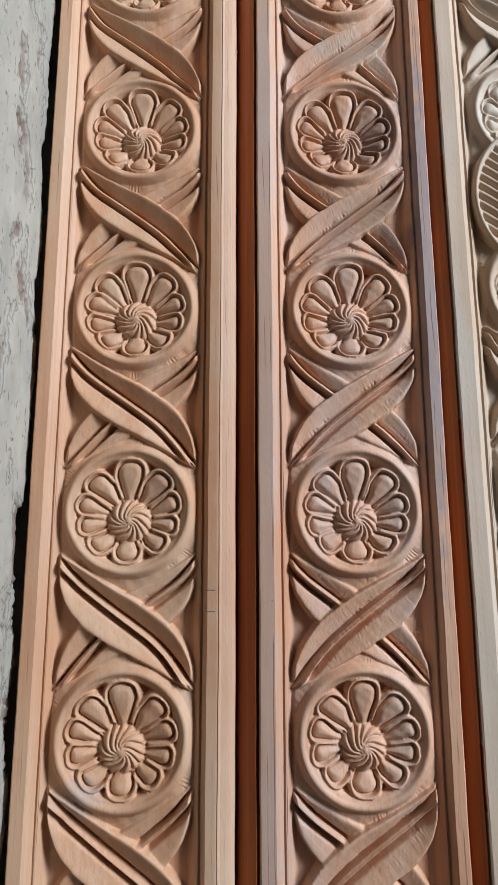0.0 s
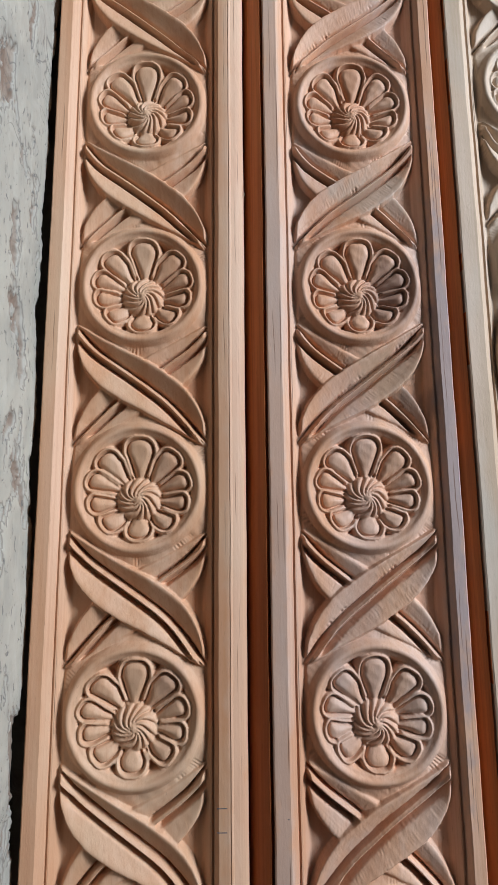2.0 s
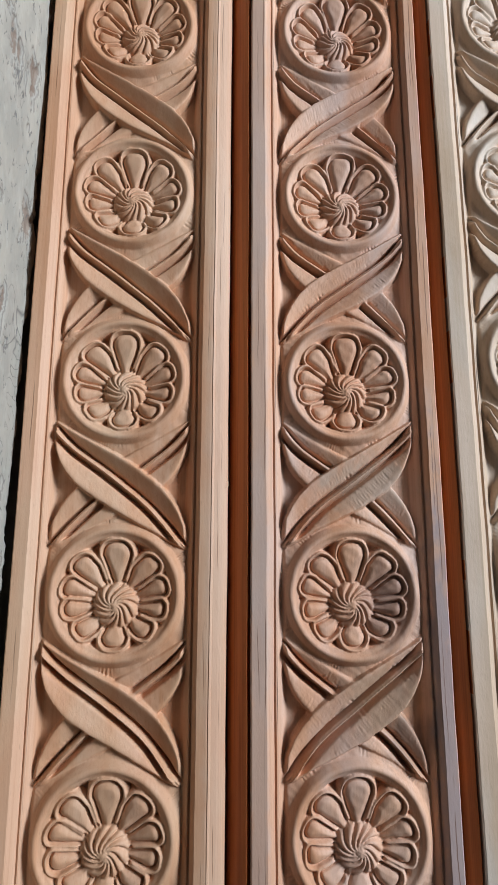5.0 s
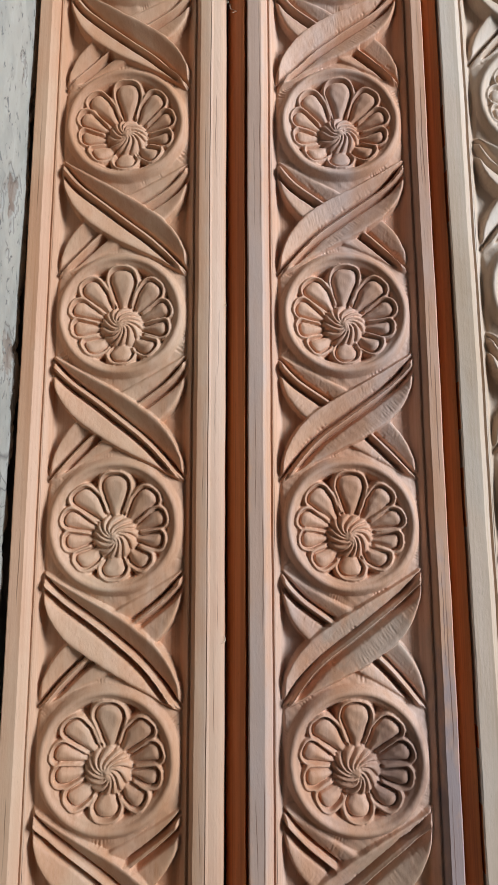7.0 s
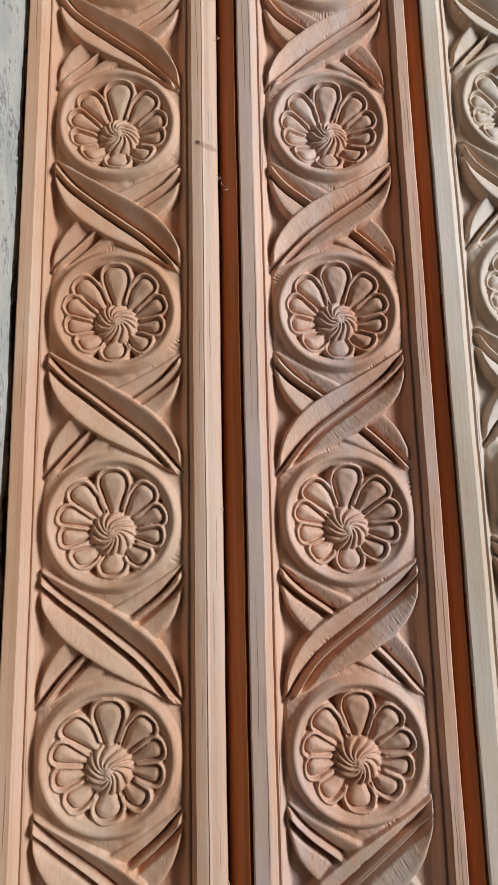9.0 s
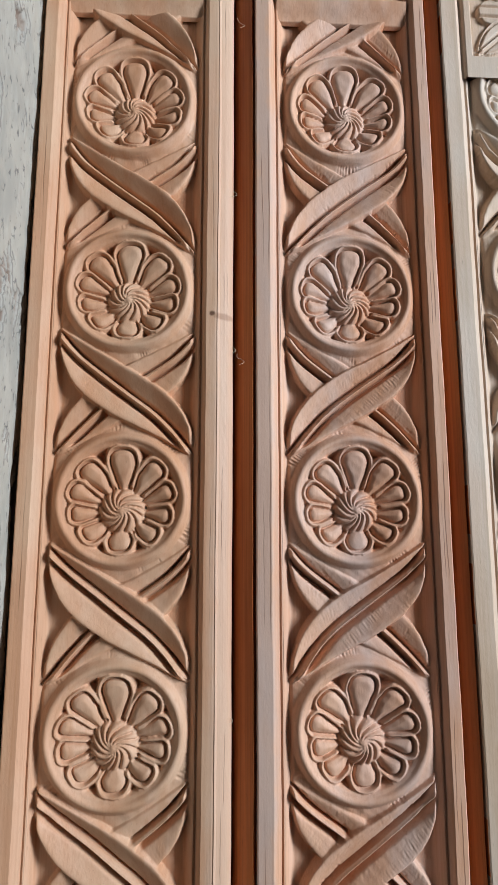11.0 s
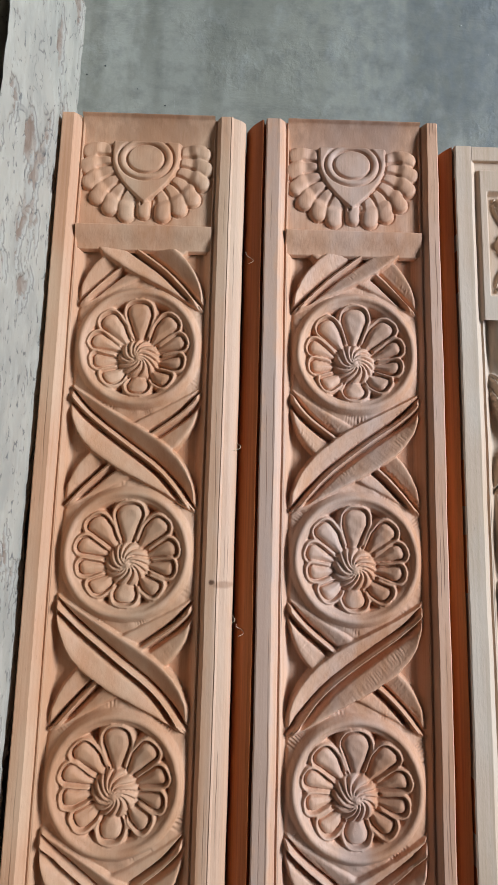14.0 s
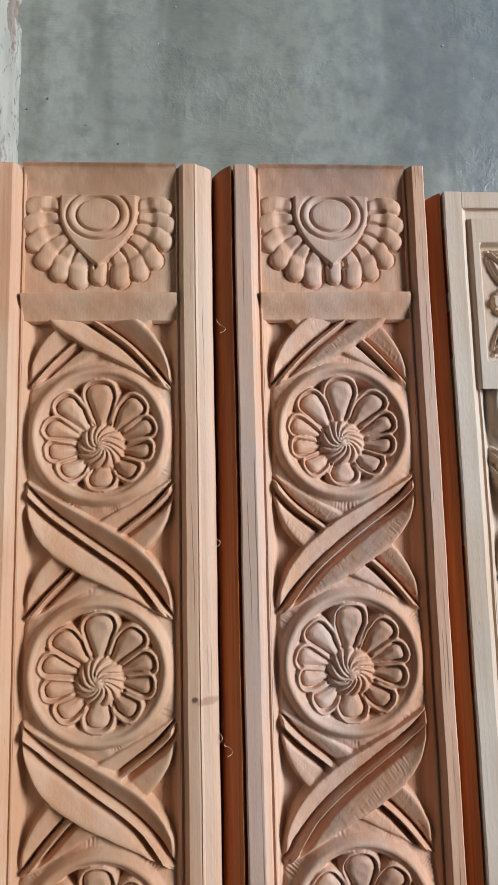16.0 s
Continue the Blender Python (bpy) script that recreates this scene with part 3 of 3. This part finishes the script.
    h = h + 0.0003 * wobble(x, y, 140, 3 + salt)
    return relief(name, u, v, h, np.ones_like(h, bool), mat, FLOOR)


def extruded(name, profile, y0, y1, mat):
    """A board: a closed section in x and z carried along y, its ends closed."""
    cuts = np.linspace(y0, y1, 260)
    n = len(profile)
    rng = np.random.default_rng(len(name) + n)
    verts = []
    for y in cuts:
        for x, z in profile:
            wav = 0.00018 * math.sin(y * 23 + x * 40) + 0.00010 * math.sin(y * 71 + x * 90) + 0.00003 * rng.normal() * (z > 0.03)
            verts.append((x + wav, y, z + (wav if z > 0.03 else 0)))
    faces = [(a * n + b, a * n + (b + 1) % n, (a + 1) * n + (b + 1) % n, (a + 1) * n + b) for a in range(len(cuts) - 1) for b in range(n)]
    faces += [tuple(range(n - 1, -1, -1)), tuple((len(cuts) - 1) * n + b for b in range(n))]
    me = mesh_of(name, verts, [f[::-1] for f in faces], mat, smooth=False)
    return me


def section(left, right, left_shoulder, right_shoulder, left_fillet, right_fillet, top):
    """Points of the section from the lower left, up, across the recess and down, x from the ring's centre."""
    pts = [(left, 0.0)]
    if left_shoulder:
        pts += [(left, top - 0.0245)]
        w = left_fillet - left
        for f in np.linspace(0, 1, 7):
            a = f * math.pi / 2
            pts.append((left + w * 0.82 * (0.35 * (1 - math.cos(a)) + 0.65 * f) + 0.0004, top - 0.0022 - 0.0190 * (1 - 0.35 * math.sin(a) - 0.65 * f)))
        pts += [(left_fillet - 0.0022, top - 0.0034), (left_fillet - 0.0014, top - 0.0085), (left_fillet - 0.0004, top - 0.0085), (left_fillet, top - 0.0006)]
    else:
        pts += [(left, top - 0.0012), (left + 0.0012, top)]
    pts += [(left_fillet + 0.0012 if left_shoulder else left + 0.0024, top)]
    pts += [(x, top + z) for x, z in WALL_L if x <= SIDE_L]
    pts += [(SIDE_L + 0.0004, top + FLOOR - 0.003), (SIDE_R - 0.0004, top + FLOOR - 0.003)]
    pts += [(x, top + z) for x, z in WALL_R if x >= SIDE_R]
    pts += [(right_fillet - 0.0012 if right_shoulder else right - 0.0024, top)]
    if right_shoulder:
        w = right - right_fillet
        pts += [(right_fillet, top - 0.0002), (right_fillet + 0.0008, top + 0.0003), (right_fillet + 0.0020, top - 0.0006), (right_fillet + 0.0026, top - 0.0020)]
        for f in np.linspace(1, 0, 7)[1:]:
            a = f * math.pi / 2
            pts.append((right - w * 0.80 * (0.5 * (1 - math.cos(a)) + 0.5 * f) - 0.0004, top - 0.0022 - 0.0075 * (1 - 0.5 * math.sin(a) - 0.5 * f)))
        pts += [(right, top - 0.0150)]
    else:
        pts += [(right - 0.0012, top), (right, top - 0.0012)]
    return pts + [(right, 0.0)]


BOARD_Y0, BOARD_Y1 = -0.02, 2.1140


# ---- the room ----
def wall_grid(name, ys, zs, x, mat):
    """A limewashed face in flaking coats, broken away along its foot."""
    verts, bare = [], []
    for y in ys:
        near = min(max((y - 1.0) / 0.8, 0), 1)
        foot = (0.048 - 0.014 * near if y < 2.085 else -0.06) + 0.010 * noise.fractal(Vector((y * 16, 1.5, 0)), 0.8, 2.1, 4) + 0.006 * noise.noise(Vector((y * 5, 7.5, 0)))
        for z in zs:
            p = Vector((y * 9, z * 9, 0.3))
            d = 0.0022 * noise.fractal(p, 0.9, 2.1, 5) + 0.0008 * noise.noise(p * 9) + 0.002 * noise.noise(p * 0.12)
            q = Vector((y * 11, z * 26, 4.0))
            flake = noise.fractal(q, 0.75, 2.2, 6) + 0.10 * noise.noise(Vector((y * 190, z * 190, 0)))
            coat = min(max((flake - 0.27) / 0.03, 0), 1)
            deep = min(max((flake - 0.44) / 0.03, 0), 1)
            d -= 0.0016 * coat + 0.0030 * deep
            d -= 0.060 * min(max((foot - z) / 0.004, 0), 1)
            verts.append((x + 0.0035 * near + d, y, z))
            bare.append(0.55 * coat + 0.45 * deep)
    n = len(zs)
    faces = [(a * n + b, (a + 1) * n + b, (a + 1) * n + b + 1, a * n + b + 1) for a in range(len(ys) - 1) for b in range(n - 1)]
    me = mesh_of(name, verts, faces, mat)
    me.attributes.new("bare", "FLOAT", "POINT").data.foreach_set("value", bare)
    return me


floor = new("floor", box_mesh("floor", -1.60, EAST + 0.25, -2.7, 4.4, -0.12, 0.0, cement))
tagged(floor, "grey trowelled cement floor with blotches and scratches", "floor", kind="structure")
ys = np.concatenate([np.linspace(-2.5, 0.1, 30)[:-1], np.linspace(0.1, 2.6, 1250)[:-1], np.linspace(2.6, 4.2, 30)])
zs = np.linspace(-0.02, 0.165, 110)
low_wall = new("plinth", wall_grid("plinth", ys, zs, -0.1940, plaster))
tagged(low_wall, "low whitewashed masonry plinth with peeling flaking plaster", "plinth", kind="structure")
child("core", box_mesh("core", -0.60, -0.262, -2.5, 4.2, 0.0, 0.1655, plaster, 0.004), low_wall)
child("cap", box_mesh("cap", -0.262, -0.2025, -2.5, 4.2, 0.080, 0.1652, plaster), low_wall)
wall_w = new("wall_west", box_mesh("wall_west", -1.60, -1.40, -2.5, 4.2, 0.0, 3.0, paint))
tagged(wall_w, "plain bare grey-brown rendered room wall", "wall", kind="structure")
for name, x0, x1, y0, y1 in (("wall_north", -1.60, EAST + 0.25, 4.2, 4.4), ("wall_south", -1.60, EAST + 0.25, -2.7, -2.5)):
    w = new(name, box_mesh(name, x0, x1, y0, y1, 0.0, 3.0, paint))
    tagged(w, "plain bare grey-brown rendered room wall", "wall", kind="structure")
wall_e = new("wall_east", box_mesh("wall_east", EAST, EAST + 0.25, -2.5, 4.2, 0.0, WIN_Z0, paint))
tagged(wall_e, "plain bare grey-brown rendered wall with a wide window", "wall", kind="structure")
for y0, y1, z0, z1 in ((-2.5, 4.2, WIN_Z1, 3.0), (-2.5, WIN_Y0, WIN_Z0, WIN_Z1), (WIN_Y1, 4.2, WIN_Z0, WIN_Z1)):
    child("wall_piece", box_mesh("wall_piece", EAST, EAST + 0.25, y0, y1, z0, z1, paint), wall_e)
ceiling = new("ceiling", box_mesh("ceiling", -1.60, EAST + 0.25, -2.7, 4.4, 3.0, 3.12, paint))
tagged(ceiling, "plain bare grey-brown rendered ceiling", "ceiling", kind="structure")
window = new("window_1", box_mesh("window_1", EAST + 0.10, EAST + 0.16, WIN_Y0, WIN_Y1, WIN_Z0, WIN_Z0 + 0.05, frame_paint))
tagged(window, "wide brown painted window frame in the wall", "window", kind="structure")
child("window_frame", box_mesh("window_frame", EAST + 0.10, EAST + 0.16, WIN_Y0, WIN_Y1, WIN_Z1 - 0.05, WIN_Z1, frame_paint), window)
for y in (WIN_Y0, WIN_Y1 - 0.05):
    child("window_frame", box_mesh("window_frame", EAST + 0.10, EAST + 0.16, y, y + 0.05, WIN_Z0 + 0.05, WIN_Z1 - 0.05, frame_paint), window)


# ---- the carved boards ----
def long_board(label, x, mat, hand, turn, sides, rough, salt, first=1, last=10):
    board = thing("carved_board", label, "carved board", "carved boards on the floor", (x, 0, 0))
    plank = extruded("plank", section(*sides, TOP), BOARD_Y0, BOARD_Y1, mat)
    # the left shoulder, turned from the window, takes the painted-in shade
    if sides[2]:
        plank.materials.append(wood_shaded_side)
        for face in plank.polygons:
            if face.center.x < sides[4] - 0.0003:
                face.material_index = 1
    child("plank", plank, board)
    carve(board, mat, hand, turn, first, last, RING_UP, 0.06, RING_UP + last * PITCH + 0.0972, TOP, 0.0007, rough, salt)
    child("shell_block", shell_mesh("shell_block", mat, salt), board, "scalloped shell carved round an oval boss", (0, RING_UP + last * PITCH, TOP))
    return board


board_a = long_board("pale warm softwood board carved with rosettes and crossing leaves", XA, wood_a, 1, 1, (-0.0858, 0.0940, False, True, 0, 0.0793), 0.35, 0.0)
board_b = long_board("pinkish weathered softwood board carved with rosettes and leaves", XC, wood_b, -1, 1, (-0.1064, 0.0805, True, False, -0.0870, 0), 1.0, 2.7)


def oval_mesh(name, mat):
    u, v = grid(-0.066, 0.066, -0.080, 0.080, 0.0007)
    x, y = np.meshgrid(u, v)
    e = np.hypot(x / 0.0625, y / 0.0760)
    slant = y * 1.0 - np.abs(x) * 0.55 + 0.012 * np.sin(x * 25)
    rib = np.abs(np.sin(slant / 0.0105 * math.pi))
    h = -0.0095 + 0.0058 * rib ** 0.8 + 0.0012 * (1 - e)
    h = np.where(np.abs(x) < 0.003, -0.0022, h)
    rim = -0.0010 - 0.0024 * np.clip(np.abs(e - 0.955) / 0.045, 0, 1) ** 2
    h = h + (rim - h) * step(e, 0.895, 0.915)
    h = h + (FLOOR - 0.002 - h) * step(e, 0.995, 1.02)
    return relief(name, u, v, h, e < 1.015, mat, FLOOR)


def flower_mesh(name, mat):
    u, v = grid(-0.0722, 0.0688, -0.0765, 0.0842, 0.0007)
    x, y = np.meshgrid(u, v)
    # a raised block in the middle of a shallow field
    around = np.maximum(np.abs(x + 0.0010) - 0.0655, y - 0.0745)
    h = -0.0018 - 0.0034 * step(around, 0.0, 0.0009)
    pit = np.maximum(np.abs(x) - 0.0585, np.abs(y) - 0.0520)
    ground = -0.0078
    h = h + (ground - h) * step(-pit, -0.0006, 0.0012)
    ax, ay = np.abs(x), np.abs(y)
    s, t = (ax * 0.742 + ay * 0.670), np.abs(ax * 0.670 - ay * 0.742)
    w = 0.0150 * np.sin(np.clip((s - 0.008) / 0.062, 0, 1) * math.pi) ** 0.75
    leaf = -0.0034 - 0.0018 * np.clip(1 - t / (w + 1e-5), 0, 1) + 0.0022 * np.exp(-((t / 0.0011) ** 2)) - 0.0046 * np.exp(-(((t - 0.0026) / 0.0009) ** 2))
    leaf = leaf - 0.0048 * np.exp(-(((w - t - 0.0022) / 0.0009) ** 2))
    h = np.where((w - t > 0) & (pit < 0), np.maximum(h, leaf), h)
    for p, q, far in ((ax, ay, 0.050), (ay, ax, 0.045)):
        ww = np.where(p < far - 0.012, 0.005 + 0.0085 * step(p, 0.008, far - 0.012), np.sqrt(np.clip(0.0135 ** 2 - (np.maximum(p - far + 0.0125, 0) * 1.08) ** 2, 0, 1)))
        lobe = -0.0045 + 0.0012 * np.cos(q / 0.0135 * 1.5) - 0.0036 * np.exp(-(((q - 0.0055) / 0.0009) ** 2))
        h = np.where((ww - q > 0) & (p < far) & (h < lobe), lobe, h)
    r = np.hypot(x, y)
    h = np.where(r < 0.0165, -0.0070 + 0.0052 * np.exp(-(((r - 0.0135) / 0.0022) ** 2)) + 0.0058 * np.sqrt(np.clip(1 - (r / 0.0105) ** 2, 0, 1)), h)
    return relief(name, u, v, h + 0.0001 * wobble(x, y, 100), np.ones_like(h, bool), mat, FLOOR)


P_TOP = 0.0590
panel = thing("carved_board", "pale cream softwood panel carved with rosettes and a square flower", "carved board", "carved boards on the floor", (XP, 0, 0))
panel_plank = extruded("plank", section(-0.1030, 0.0887, True, False, -0.0893, 0, P_TOP), -0.05, 2.0876, wood_c)
# the panel's sides get that shaded colour too
panel_plank.materials.append(wood_shaded_side)
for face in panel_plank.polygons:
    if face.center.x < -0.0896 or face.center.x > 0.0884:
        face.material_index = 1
child("plank", panel_plank, panel)
carve(panel, wood_c, 1, -1, 1, 10, 0.030, 0.08, 1.9160, P_TOP, 0.0010, 0.1, 5.2, (5,))
child("oval_medallion", oval_mesh("oval_medallion", wood_c), panel, "ribbed oval medallion", (0, 0.872, P_TOP + 0.001))
child("flower_block", flower_mesh("flower_block", wood_c), panel, "flat block with a sunk square flower", (0, 1.9885, P_TOP + 0.0016))
child("end_rail", box_mesh("end_rail", -0.0737, 0.0700, 2.0725, 2.0874, P_TOP - 0.016, P_TOP + 0.0003, wood_c, 0.0012), panel)


# ---- small traces on the boards ----
def thread(parent, x, y, z, size, seed):
    """A torn wood fibre standing off an edge."""
    rng = random.Random(seed)
    curve = bpy.data.curves.new("wood_fibre", "CURVE")
    curve.dimensions, curve.bevel_depth, curve.bevel_resolution = "3D", 0.00022, 1
    sp = curve.splines.new("BEZIER")
    sp.bezier_points.add(4)
    for n, p in enumerate(sp.bezier_points):
        a = n * 1.3 + rng.uniform(-0.4, 0.4)
        p.co = (size * 0.35 * math.sin(a), size * (n / 4 - 0.5), 0.001 + 0.0015 * math.cos(a))
        p.handle_left_type = p.handle_right_type = "AUTO"
    ob = new("wood_fibre_curve", curve)
    dg = bpy.context.evaluated_depsgraph_get()
    me = bpy.data.meshes.new_from_object(ob.evaluated_get(dg))
    bpy.data.objects.remove(ob)
    me.name = "wood_fibre"
    me.materials.clear()
    me.materials.append(fibre)
    return child("wood_fibre", me, parent, "loose torn wood fibre", (x - parent.location.x, y, z))


FIBRE_AT = [(-0.0085, 1.6412, 0.012), (-0.0090, 1.7934, 0.016), (-0.0090, 1.0400, 0.010), (0.0000, 1.6300, 0.010), (0.0005, 1.9711, 0.012), (-0.0088, 1.3300, 0.009)]
for n, (x, y, size) in enumerate(FIBRE_AT):
    thread(board_a if x < 0 else board_b, x, y, TOP - 0.008, size, n)
line = box_mesh("pencil_line", -0.0040, 0.0040, -0.0004, 0.0004, -0.0006, 0.0002, pencil)
for y in (0.503, 0.4855):
    child("pencil_line", line, board_a, "faint pencil line", (0.0727, y, TOP))
    child("pencil_line", line, board_b, "faint pencil line", (-0.0790, y - 0.009, TOP))


scratch_mat = plain_material("scratched_cement", (0.42, 0.41, 0.37), 0.8)
SCRATCHES = [(0.146, 2.275, 0.167, 2.248), (0.033, 2.258, 0.050, 2.239), (-0.072, 2.203, -0.057, 2.183), (-0.087, 2.188, -0.086, 2.168), (0.054, 2.233, 0.066, 2.218), (0.150, 2.262, 0.158, 2.254)]
for x0, y0, x1, y1 in SCRATCHES:
    half = math.hypot(x1 - x0, y1 - y0) / 2
    mark = child("scratch", box_mesh("scratch", -half, half, -0.00012, 0.00012, -0.0004, 0.00012, scratch_mat), floor, "fine pale scratch", ((x0 + x1) / 2, (y0 + y1) / 2, 0))
    mark.rotation_euler = (0, 0, math.atan2(y1 - y0, x1 - x0))


def crumb_mesh(name, size, mat, seed):
    bm = bmesh.new()
    bmesh.ops.create_icosphere(bm, subdivisions=1, radius=size)
    rng = random.Random(seed)
    for vtx in bm.verts:
        vtx.co *= rng.uniform(0.7, 1.2)
        vtx.co.z *= 0.6
    me = bpy.data.meshes.new(name)
    bm.to_mesh(me)
    bm.free()
    me.materials.append(mat)
    return me


# the dark ones are near-black lumps standing in for pits in the cement
SPECKS = [(-0.0393, 2.3181, 0.0012, 0), (0.2318, 2.2817, 0.0014, 0), (-0.1641, 2.2163, 0.0015, 1), (-0.1837, 2.2051, 0.0013, 1), (-0.1272, 2.1891, 0.0010, 1), (-0.0960, 2.1701, 0.0011, 1), (-0.0568, 2.2773, 0.0009, 0), (0.2616, 2.2456, 0.0009, 0)]
for n, (x, y, size, dark) in enumerate(SPECKS):
    crumb = new("pit_mark" if dark else "plaster_crumb", crumb_mesh("crumb", size * 0.75, dark_pit if dark else grit_mat, n))
    crumb.location = (x, y, size * 0.4)
    tagged(crumb, "tiny dark lump standing in for a pit in the cement" if dark else "tiny pale plaster crumb lying on the cement", "crumb", "crumbs on the floor")
